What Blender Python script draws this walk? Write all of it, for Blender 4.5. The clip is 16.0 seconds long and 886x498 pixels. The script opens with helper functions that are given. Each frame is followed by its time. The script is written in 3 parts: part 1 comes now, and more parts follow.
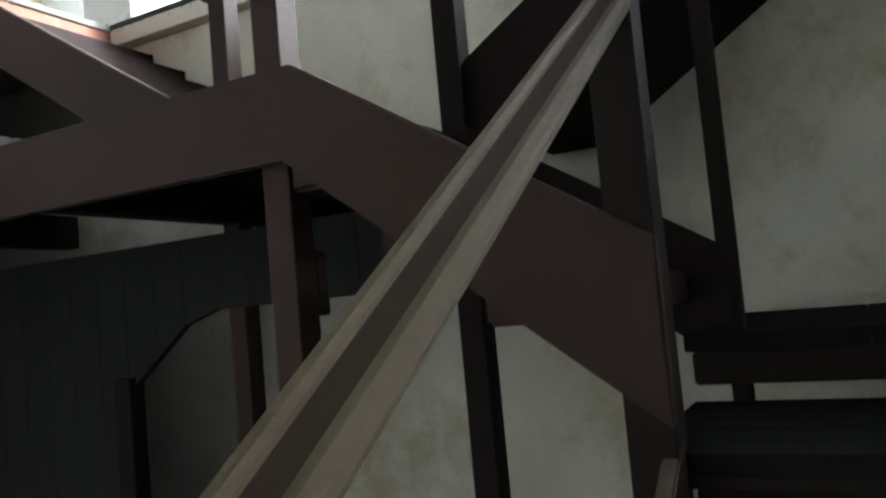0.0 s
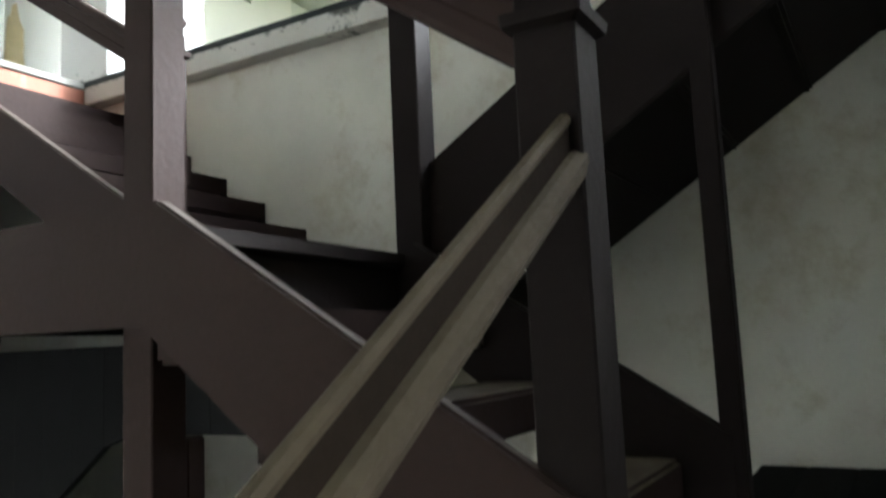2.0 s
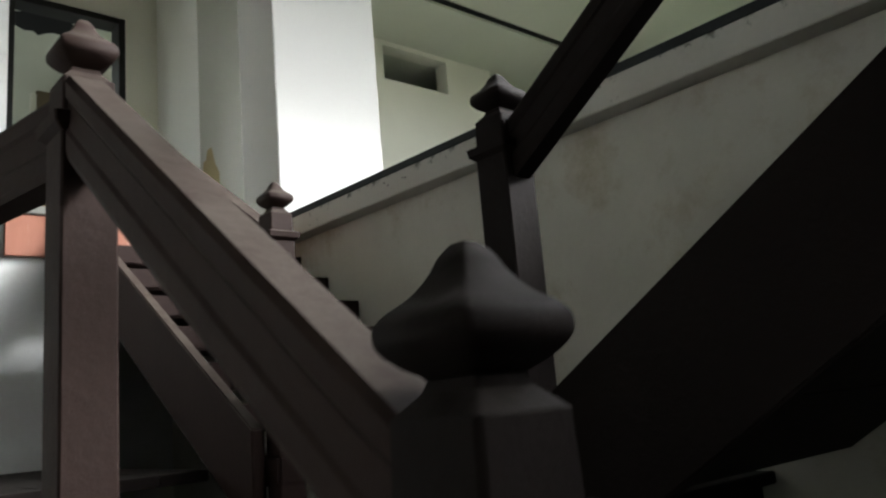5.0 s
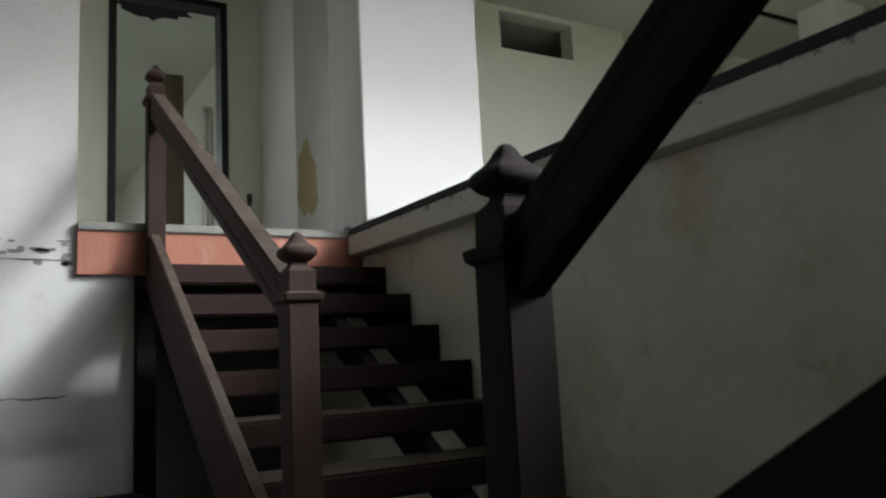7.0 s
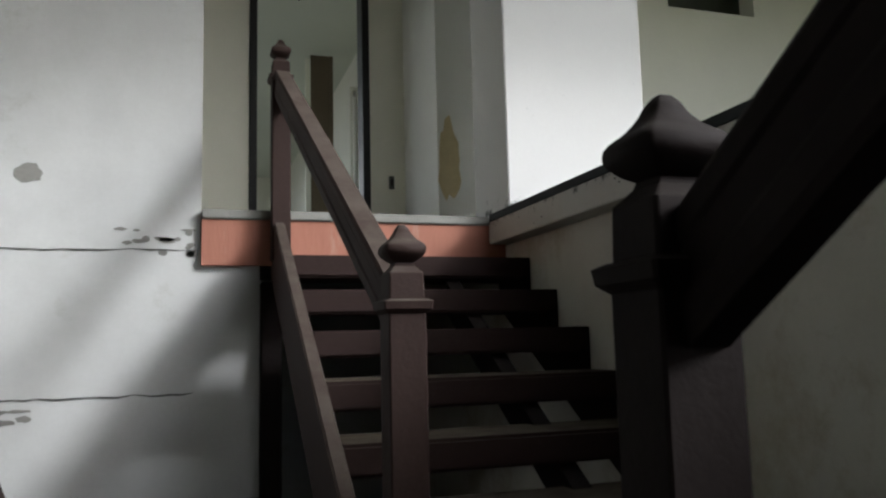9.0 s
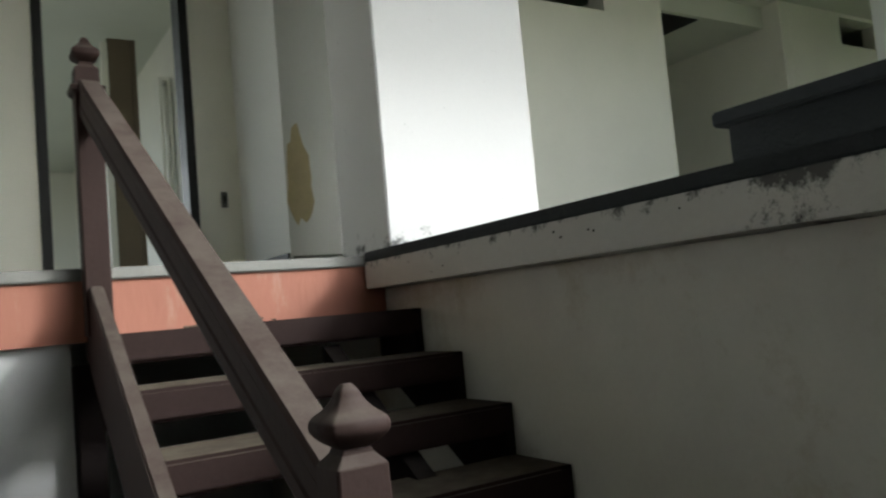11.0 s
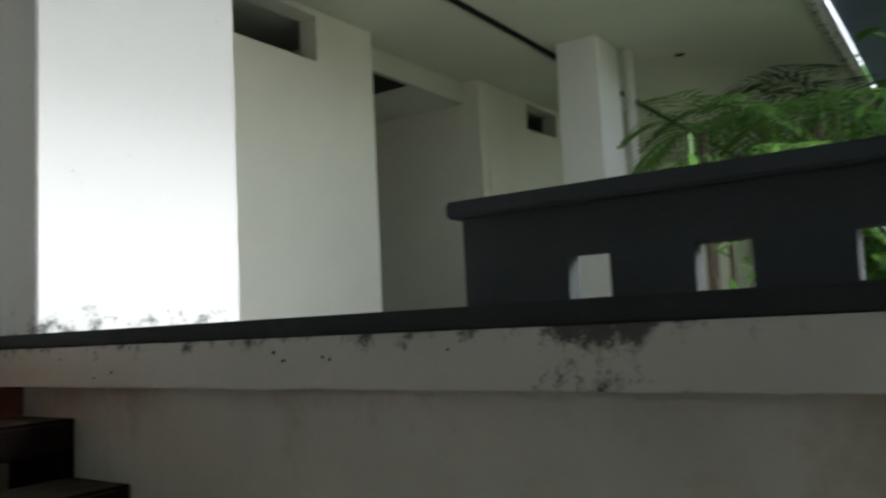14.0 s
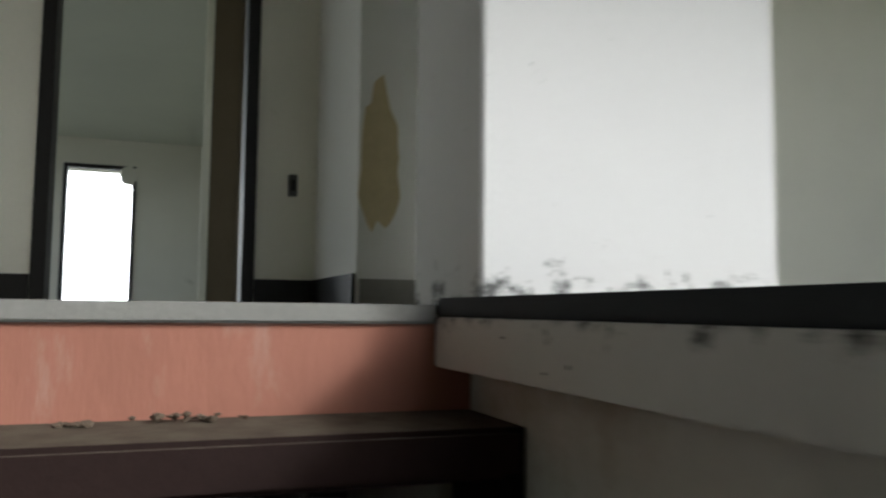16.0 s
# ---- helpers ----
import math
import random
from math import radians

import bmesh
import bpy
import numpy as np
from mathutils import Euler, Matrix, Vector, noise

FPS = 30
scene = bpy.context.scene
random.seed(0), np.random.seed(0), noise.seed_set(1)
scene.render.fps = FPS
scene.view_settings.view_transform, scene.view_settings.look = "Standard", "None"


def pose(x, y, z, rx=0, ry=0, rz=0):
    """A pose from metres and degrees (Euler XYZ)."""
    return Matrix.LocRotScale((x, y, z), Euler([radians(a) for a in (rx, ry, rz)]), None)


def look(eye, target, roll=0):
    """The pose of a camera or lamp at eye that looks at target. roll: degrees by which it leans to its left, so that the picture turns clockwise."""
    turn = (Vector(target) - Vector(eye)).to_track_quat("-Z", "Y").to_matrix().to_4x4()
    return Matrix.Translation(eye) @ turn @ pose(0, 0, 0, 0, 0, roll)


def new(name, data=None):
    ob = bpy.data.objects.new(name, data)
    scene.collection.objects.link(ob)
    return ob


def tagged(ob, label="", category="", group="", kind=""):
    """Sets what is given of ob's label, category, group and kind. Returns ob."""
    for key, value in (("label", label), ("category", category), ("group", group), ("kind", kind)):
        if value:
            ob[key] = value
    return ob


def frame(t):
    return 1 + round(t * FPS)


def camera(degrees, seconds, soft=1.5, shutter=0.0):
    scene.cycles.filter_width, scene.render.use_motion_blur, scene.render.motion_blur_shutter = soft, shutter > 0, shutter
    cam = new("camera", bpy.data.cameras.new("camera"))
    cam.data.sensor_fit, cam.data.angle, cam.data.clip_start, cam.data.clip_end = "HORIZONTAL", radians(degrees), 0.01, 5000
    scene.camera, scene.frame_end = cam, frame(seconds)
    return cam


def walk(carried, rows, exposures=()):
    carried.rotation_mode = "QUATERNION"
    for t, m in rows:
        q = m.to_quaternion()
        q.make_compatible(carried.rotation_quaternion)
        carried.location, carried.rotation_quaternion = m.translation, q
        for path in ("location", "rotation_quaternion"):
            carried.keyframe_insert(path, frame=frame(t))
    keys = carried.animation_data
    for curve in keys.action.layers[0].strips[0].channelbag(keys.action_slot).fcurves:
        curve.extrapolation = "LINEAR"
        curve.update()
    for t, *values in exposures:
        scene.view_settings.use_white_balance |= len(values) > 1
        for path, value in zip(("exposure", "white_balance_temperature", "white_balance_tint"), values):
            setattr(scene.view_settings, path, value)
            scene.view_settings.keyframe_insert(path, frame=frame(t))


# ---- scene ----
# ---- camera ----
cam = camera(58.8, 16.0, soft=2.2, shutter=0.5)
PATH = [
    (0, (-3.836, -4.479, -1.903), (-2.071, -3.549, -1.760), -5.2),
    (0.5, (-3.652, -4.499, -1.786), (-1.896, -3.553, -1.641), -6.0),
    (1, (-3.528, -4.425, -1.702), (-1.732, -3.555, -1.577), -3.9),
    (1.5, (-3.436, -4.427, -1.632), (-1.651, -3.542, -1.461), -3.1),
    (2, (-3.282, -4.485, -1.547), (-1.555, -3.504, -1.306), -2.6),
    (2.5, (-3.195, -4.502, -1.378), (-1.553, -3.445, -0.945), -2.5),
    (3, (-3.076, -4.453, -1.261), (-1.527, -3.306, -0.725), -1.4),
    (5.5, (-2.365, -4.475, -0.825), (-1.139, -2.928, -0.508), -6.1),
    (6, (-2.21, -4.445, -0.681), (-1.072, -2.822, -0.42), -6.6),
    (6.5, (-2.116, -4.425, -0.636), (-1.039, -2.757, -0.393), -5.5),
    (7, (-1.959, -4.341, -0.532), (-0.96, -2.631, -0.256), -2.9),
    (7.5, (-1.898, -4.312, -0.461), (-1.057, -2.514, -0.214), -1.9),
    (8, (-1.796, -4.252, -0.496), (-1.191, -2.359, -0.267), -1.2),
    (10.5, (-1.609, -3.319, -0.122), (-0.728, -1.537, 0.103), -3.6),
    (11, (-1.655, -3.184, -0.013), (-0.595, -1.494, 0.138), -5.1),
    (11.5, (-1.618, -3.056, 0.073), (-0.485, -1.414, 0.208), -5.2),
    (12, (-1.498, -2.954, 0.181), (-0.254, -1.391, 0.272), -5.2),
    (12.5, (-1.486, -2.864, 0.22), (0.039, -1.578, 0.37), -2.2),
    (13, (-1.535, -2.803, 0.243), (0.187, -1.808, 0.45), -2.9),
    (13.5, (-1.524, -2.774, 0.24), (0.206, -1.791, 0.448), -2.7),
    (14, (-1.391, -2.726, 0.235), (0.249, -1.597, 0.426), -2.8),
    (14.5, (-1.143, -2.657, 0.235), (0.264, -1.247, 0.407), -2.9),
    (15, (-0.956, -2.499, 0.189), (0.295, -0.946, 0.339), -2.3),
    (15.5, (-0.709, -2.339, 0.229), (0.189, -0.559, 0.386), -1.3),
    (16, (-0.729, -1.83, 0.236), (-0.052, 0.045, 0.394), 0.6),
]
walk(cam, [(t, look(eye, aim, lean)) for t, eye, aim, lean in PATH],
     [(0, 3.75, 5800, 4), (2.0, 3.85, 5800, 4), (2.5, 3.75, 5800, 5), (3.0, 3.15, 6000, 6), (5.5, 2.3, 6150, 6), (8.0, 1.6, 6050, 9), (10.5, 1.95, 6150, 6), (13, 2.15, 5850, 2), (15, 1.75, 6200, 8), (16, 1.5, 6150, 7)])

# ---- world and sun ----
SUN_DIR = Vector((-1.0, 0.71, -0.82)).normalized()
sky_world = bpy.data.worlds.new("overcast_sky")
scene.world = sky_world
sky_world.use_nodes = True
_n, _l = sky_world.node_tree.nodes, sky_world.node_tree.links
_sky = _n.new("ShaderNodeTexSky")
_sky.sky_type, _sky.sun_disc = "NISHITA", False
_sky.sun_elevation = math.asin(-SUN_DIR.z)
_sky.sun_rotation = math.atan2(-SUN_DIR.x, -SUN_DIR.y)
_sky.air_density, _sky.dust_density = 1.0, 4.0
_grey = _n.new("ShaderNodeHueSaturation")
_grey.inputs["Saturation"].default_value = 0.35
_l.new(_sky.outputs["Color"], _grey.inputs["Color"])
_l.new(_grey.outputs["Color"], _n["Background"].inputs["Color"])
_n["Background"].inputs["Strength"].default_value = 0.115
sun = new("sun", bpy.data.lights.new("sun", "SUN"))
sun.data.energy, sun.data.angle, sun.data.color = 0.95, radians(9), (1.0, 0.99, 0.98)
sun.matrix_world = SUN_DIR.to_track_quat("-Z", "Y").to_matrix().to_4x4()


# ---- materials ----
def material(name, base, rough=0.8, grain=0.15, grain_scale=40.0, blotch=0.2, blotch_scale=2.0,
             dark=None, stain=0.0, stain_scale=1.2, bump=0.15, dust=None, streak=False, spec=0.3, metal=0.0, band=None, spot=None):
    """Paint or raw surface: grain, blotches, stains of a second colour, and dust on faces that look up."""
    m = bpy.data.materials.new(name)
    m.use_nodes = True
    nt = m.node_tree
    n, l = nt.nodes, nt.links
    bsdf = n["Principled BSDF"]
    bsdf.inputs["Roughness"].default_value = rough
    bsdf.inputs["Metallic"].default_value = metal
    bsdf.inputs["Specular IOR Level"].default_value = spec
    geo = n.new("ShaderNodeNewGeometry")
    pos = geo.outputs["Position"]
    mp = n.new("ShaderNodeMapping")
    l.new(pos, mp.inputs["Vector"])
    if streak:
        mp.inputs["Scale"].default_value = (1.0, 1.0, 0.25)
    vec = mp.outputs["Vector"]

    def noise_tex(scale, detail=6.0, roughness=0.6, v=vec):
        t = n.new("ShaderNodeTexNoise")
        t.inputs["Scale"].default_value = scale
        t.inputs["Detail"].default_value = detail
        t.inputs["Roughness"].default_value = roughness
        l.new(v, t.inputs["Vector"])
        return t.outputs["Fac"]

    def ramp(fac, a, b):
        r = n.new("ShaderNodeMapRange")
        r.inputs["From Min"].default_value, r.inputs["From Max"].default_value = a, b
        l.new(fac, r.inputs["Value"])
        return r.outputs["Result"]

    def mix(fac, a, b, mode="MIX"):
        x = n.new("ShaderNodeMix")
        x.data_type, x.blend_type = "RGBA", mode
        for sock, val in ((x.inputs[0], fac), (x.inputs[6], a), (x.inputs[7], b)):
            if isinstance(val, float):
                sock.default_value = val
            elif isinstance(val, tuple):
                sock.default_value = (*val, 1)
            else:
                l.new(val, sock)
        return x.outputs[2]

    def scaled(fac, k):
        x = n.new("ShaderNodeMath")
        x.operation = "MULTIPLY"
        l.new(fac, x.inputs[0])
        x.inputs[1].default_value = k
        return x.outputs[0]

    fine = noise_tex(grain_scale, 8.0, 0.65)
    broad = noise_tex(blotch_scale, 5.0, 0.6)
    col = mix(scaled(ramp(fine, 0.3, 0.7), grain), base, tuple(c * 0.55 for c in base))
    col = mix(scaled(ramp(broad, 0.4, 0.7), blotch), col, tuple(c * 0.6 for c in base))
    if dark and stain > 0:
        s1 = noise_tex(stain_scale, 9.0, 0.72)
        lo = 0.72 - 0.3 * stain
        col = mix(scaled(ramp(s1, lo, lo + 0.12), 0.85), col, dark)
    if band or spot:
        sep2 = n.new("ShaderNodeSeparateXYZ")
        l.new(pos, sep2.inputs[0])
        total = noise_tex(14.0, 9.0, 0.75)

        def plus(a, b):
            x = n.new("ShaderNodeMath")
            l.new(a, x.inputs[0])
            l.new(b, x.inputs[1])
            return x.outputs[0]
        if band:
            total = plus(total, scaled(ramp(sep2.outputs["Z"], band[1], band[0]), band[2]))
        if spot:
            away = n.new("ShaderNodeMath")
            away.operation = "SUBTRACT"
            l.new(sep2.outputs["Y"], away.inputs[0])
            away.inputs[1].default_value = spot[0]
            mag = n.new("ShaderNodeMath")
            mag.operation = "ABSOLUTE"
            l.new(away.outputs[0], mag.inputs[0])
            total = plus(total, scaled(ramp(mag.outputs[0], spot[1], 0.0), 0.2))
        col = mix(scaled(ramp(total, 0.65, 0.77), 0.9), col, (0.045, 0.047, 0.043))
    if dust:
        sep = n.new("ShaderNodeSeparateXYZ")
        l.new(geo.outputs["Normal"], sep.inputs[0])
        up = ramp(sep.outputs["Z"], 0.45, 0.9)
        dn = n.new("ShaderNodeMath")
        dn.operation = "MULTIPLY"
        l.new(up, dn.inputs[0])
        l.new(ramp(noise_tex(9.0, 6.0, 0.7), 0.2, 0.6), dn.inputs[1])
        col = mix(scaled(dn.outputs[0], 0.8), col, dust)
    l.new(col, bsdf.inputs["Base Color"])
    b = n.new("ShaderNodeBump")
    b.inputs["Strength"].default_value = bump
    b.inputs["Distance"].default_value = 0.01
    l.new(fine, b.inputs["Height"])
    l.new(b.outputs["Normal"], bsdf.inputs["Normal"])
    return m


PLASTER = material("old_cream_plaster", (0.80, 0.785, 0.69), 0.85, 0.08, 60, 0.18, 1.1, (0.36, 0.34, 0.26), 0.12, 0.9, 0.12)
# darker copy of PLASTER: stairwell shade in the base colour, plus real stains
PLASTER_SHADE = material("shaded_stained_plaster", (0.61, 0.60, 0.535), 0.85, 0.1, 55, 0.45, 1.5, (0.40, 0.36, 0.27), 0.72, 1.3, 0.15)
WHITE = material("white_limewash", (0.80, 0.80, 0.77), 0.85, 0.05, 60, 0.06, 1.5, (0.6, 0.58, 0.52), 0.04, 1.0, 0.1)
LEFT = material("cracked_grey_white_plaster", (0.55, 0.555, 0.545), 0.88, 0.1, 45, 0.4, 1.8, (0.40, 0.40, 0.37), 0.45, 2.2, 0.08)
BEAM = material("stained_white_beam_paint", (0.58, 0.57, 0.53), 0.85, 0.12, 40, 0.25, 1.4, (0.30, 0.29, 0.25), 0.25, 2.2, 0.25, band=(0.225, 0.165, 0.17), spot=(-2.16, 0.2))
COLUMN = material("limewash_with_mouldy_foot", (0.61, 0.605, 0.59), 0.85, 0.05, 60, 0.06, 1.5, (0.6, 0.58, 0.52), 0.04, 1.0, 0.1, band=(0.24, 0.40, 0.22))
MOULD = material("mould_blackened_concrete", (0.038, 0.043, 0.046), 0.92, 0.4, 50, 0.4, 3.0, (0.075, 0.08, 0.066), 0.35, 2.5, 0.5)
CEIL = material("ceiling_paint", (0.66, 0.68, 0.58), 0.9, 0.05, 30, 0.15, 0.8, (0.3, 0.3, 0.24), 0.12, 0.7, 0.05)
PINK = material("faded_salmon_paint", (0.36, 0.155, 0.108), 0.85, 0.15, 35, 0.3, 3.0, (0.40, 0.25, 0.20), 0.55, 5.0, 0.25, streak=True)
SLAB = material("grey_cement_floor", (0.25, 0.245, 0.225), 0.9, 0.25, 45, 0.3, 2.0, (0.10, 0.10, 0.09), 0.3, 2.0, 0.3)
# near-black floor colour that holds the shade of the lower stairwell
FLOOR_DARK = material("near_black_shade_fill", (0.008, 0.008, 0.008), 0.95, 0.2, 20, 0.2, 2.0, bump=0.05, spec=0.05)
WOOD = material("dark_red_brown_painted_wood", (0.033, 0.019, 0.016), 0.7, 0.3, 45, 0.35, 3.0, (0.05, 0.03, 0.028), 0.25, 4.0, 0.2, dust=(0.085, 0.072, 0.060), spec=0.15)
# timber in a near-black tone, well below WOOD
WOOD_BLACK = material("near_black_timber", (0.012, 0.0082, 0.0075), 0.75, 0.3, 45, 0.35, 3.0, None, 0, 1, 0.2, dust=(0.028, 0.024, 0.021), spec=0.12)
WOOD_PALE = material("worn_dusty_rail_wood", (0.043, 0.032, 0.019), 0.8, 0.4, 60, 0.45, 5.0, (0.03, 0.02, 0.013), 0.5, 6.0, 0.3, dust=(0.064, 0.053, 0.032), spec=0.1)
# dark brown that paints the shade below the rail cap
RAIL_WEB = material("shaded_rail_side", (0.013, 0.009, 0.006), 0.9, 0.3, 60, 0.3, 5.0, bump=0.2, spec=0.03)
TREAD = material("dusty_wood_tread", (0.026, 0.0145, 0.0125), 0.75, 0.3, 40, 0.35, 2.5, (0.045, 0.03, 0.03), 0.3, 3.0, 0.2, dust=(0.11, 0.095, 0.07), spec=0.15)
FRAME = material("black_painted_frame", (0.011, 0.010, 0.009), 0.5, 0.2, 50, 0.2, 3.0, bump=0.1)
BROWN = material("brown_plywood_door", (0.15, 0.115, 0.075), 0.6, 0.25, 30, 0.3, 2.0, bump=0.1)
# near black: the shade of unlit depths put into a colour
DARK = material("near_black_shade_fill", (0.012, 0.012, 0.013), 0.9, 0.2, 20, 0.2, 2.0, bump=0.05)
EAVE = material("blue_grey_eave_boards", (0.22, 0.26, 0.40), 0.7, 0.2, 30, 0.25, 1.5, bump=0.1)
PEEL = material("bare_yellow_undercoat", (0.64, 0.54, 0.33), 0.9, 0.15, 40, 0.3, 5.0, bump=0.3)
CHIP = material("fallen_plaster_chips", (0.10, 0.075, 0.052), 0.95, 0.2, 40, 0.3, 8.0, bump=0.3)
MOSS = material("black_mould_patch", (0.10, 0.10, 0.092), 0.95, 0.3, 60, 0.3, 6.0, bump=0.3)
SWITCH = material("grey_plastic_switch", (0.10, 0.10, 0.09), 0.5, 0.1, 50, 0.1, 4.0, bump=0.03)
PIPE = material("pale_drain_pipe", (0.62, 0.62, 0.57), 0.5, 0.1, 30, 0.25, 3.0, (0.2, 0.2, 0.17), 0.2, 4.0, 0.05)
LEAF = material("green_leaf", (0.12, 0.25, 0.05), 0.5, 0.2, 12, 0.5, 1.2, (0.20, 0.28, 0.06), 0.6, 1.5, 0.1)
LEAF_DARK = material("deep_green_leaf", (0.035, 0.08, 0.025), 0.5, 0.2, 12, 0.5, 1.2, (0.06, 0.12, 0.04), 0.5, 1.5, 0.1)
BARK = material("grey_bark", (0.12, 0.095, 0.07), 0.9, 0.35, 25, 0.4, 4.0, bump=0.5)
EARTH = material("garden_earth_and_moss", (0.17, 0.165, 0.12), 0.95, 0.35, 12, 0.5, 0.8, (0.05, 0.04, 0.03), 0.4, 0.6, 0.5)


for _m in (LEAF, LEAF_DARK):
    _t = _m.node_tree
    _tr = _t.nodes.new("ShaderNodeBsdfTranslucent")
    _mx = _t.nodes.new("ShaderNodeMixShader")
    _mx.inputs[0].default_value = 0.45
    _src = _t.nodes["Principled BSDF"].inputs["Base Color"].links[0].from_socket
    _t.links.new(_src, _tr.inputs["Color"])
    _t.links.new(_t.nodes["Principled BSDF"].outputs[0], _mx.inputs[1])
    _t.links.new(_tr.outputs[0], _mx.inputs[2])
    _t.links.new(_mx.outputs[0], _t.nodes["Material Output"].inputs["Surface"])


# ---- builders ----
def put_mesh(name, bm, mat, bevel=0.0):
    if bevel:
        bmesh.ops.bevel(bm, geom=[e for e in bm.edges if e.calc_length() > bevel * 3], offset=bevel, segments=2, affect="EDGES", clamp_overlap=True)
    bmesh.ops.recalc_face_normals(bm, faces=bm.faces)
    me = bpy.data.meshes.new(name)
    bm.to_mesh(me)
    bm.free()
    me.materials.append(mat)
    return new(name, me)


def part(name, bm, mat, parent, label="", bevel=0.0):
    """One mesh object under a thing or a part."""
    ob = put_mesh(name, bm, mat, bevel)
    ob.parent = parent
    if label:
        ob["label"] = label
    return ob


def thing(name, label, category, group="", at=(0, 0, 0)):
    ob = new(name)
    ob.location = at
    ob.empty_display_size = 0.1
    return tagged(ob, label, category, group)


def box(x0, x1, y0, y1, z0, z1, bm=None):
    bm = bm or bmesh.new()
    m = Matrix.Translation(((x0 + x1) / 2, (y0 + y1) / 2, (z0 + z1) / 2)) @ Matrix.Diagonal((x1 - x0, y1 - y0, z1 - z0, 1))
    bmesh.ops.create_cube(bm, size=1, matrix=m)
    return bm


def prism(profile, axis, a, b, bm=None):
    """A polygon given in the two other axes (in x, y, z order), drawn out along axis from a to b."""
    bm = bm or bmesh.new()

    def place(p, v):
        q = list(p)
        q.insert("xyz".index(axis), v)
        return bm.verts.new(q)
    lo, hi = [place(p, a) for p in profile], [place(p, b) for p in profile]
    k = len(profile)
    bm.faces.new(lo)
    bm.faces.new(hi[::-1])
    for i in range(k):
        bm.faces.new((lo[i], hi[i], hi[(i + 1) % k], lo[(i + 1) % k]))
    return bm


def rounded(sections, steps):
    """The same profile with a smooth curve laid through its sections."""
    out = []
    for i in range(len(sections) - 1):
        p = [sections[min(max(i + d, 0), len(sections) - 1)] for d in (-1, 0, 1, 2)]
        for j in range(steps):
            t = j / steps
            out.append(tuple(0.5 * (2 * b + (c - a) * t + (2 * a - 5 * b + 4 * c - d) * t * t + (3 * b - a - 3 * c + d) * t ** 3) for a, b, c, d in zip(*p)))
    return out + [sections[-1]]


def lathe_square(sections, bm=None, cut=0.12):
    """Stacked square sections: (z, half width)."""
    bm = bm or bmesh.new()
    rings = []
    corners = [(sx * u, sy * v) for sx, sy, order in ((-1, -1, 0), (1, -1, 1), (1, 1, 0), (-1, 1, 1)) for u, v in (((1, 1 - cut), (1 - cut, 1)) if order == 0 else ((1 - cut, 1), (1, 1 - cut)))]
    n = len(corners)
    for z, r in sections:
        rings.append([bm.verts.new((x * r, y * r, z)) for x, y in corners])
    for a, b in zip(rings, rings[1:]):
        for i in range(n):
            bm.faces.new((a[i], a[(i + 1) % n], b[(i + 1) % n], b[i]))
    bm.faces.new(rings[0][::-1])
    bm.faces.new(rings[-1])
    return bm


def structure(name, bm, mat, label="", category="wall", bevel=0.0):
    return tagged(put_mesh(name, bm, mat, bevel), label, category, kind="structure")


def newel(x, y, tip, foot, mat, label, half=0.052, turn=0.0):
    """A square newel: shaft, flared collar, cap block and a bun knob that ends in a point."""
    ob = thing("newel_post", label, "newel post", "newel posts of the stair", (x, y, foot))
    ob.rotation_euler = (0, 0, radians(turn))
    hgt = tip - foot
    k = half / 0.052
    part("shaft", lathe_square([(0, half), (hgt - 0.226, half)], cut=0.08), mat, ob)
    part("collar", lathe_square([(hgt - 0.226, half), (hgt - 0.215, 0.066 * k), (hgt - 0.196, 0.069 * k), (hgt - 0.190, 0.056 * k)], cut=0.06), mat, ob)
    part("cap_block", lathe_square([(hgt - 0.190, 0.050 * k), (hgt - 0.125, 0.048 * k), (hgt - 0.108, 0.030 * k), (hgt - 0.098, 0.026 * k)], cut=0.08), mat, ob, bevel=0.004)
    knob = part("knob", lathe_square(rounded([(hgt - 0.098, 0.026 * k), (hgt - 0.088, 0.042 * k), (hgt - 0.074, 0.054 * k), (hgt - 0.060, 0.055 * k), (hgt - 0.050, 0.049 * k),
                                              (hgt - 0.038, 0.034 * k), (hgt - 0.024, 0.023 * k), (hgt - 0.010, 0.016 * k), (hgt, 0.008 * k)], 5)), mat, ob)
    knob.data.polygons.foreach_set("use_smooth", [True] * len(knob.data.polygons))
    knob.data.set_sharp_from_angle(angle=radians(50))
    return ob


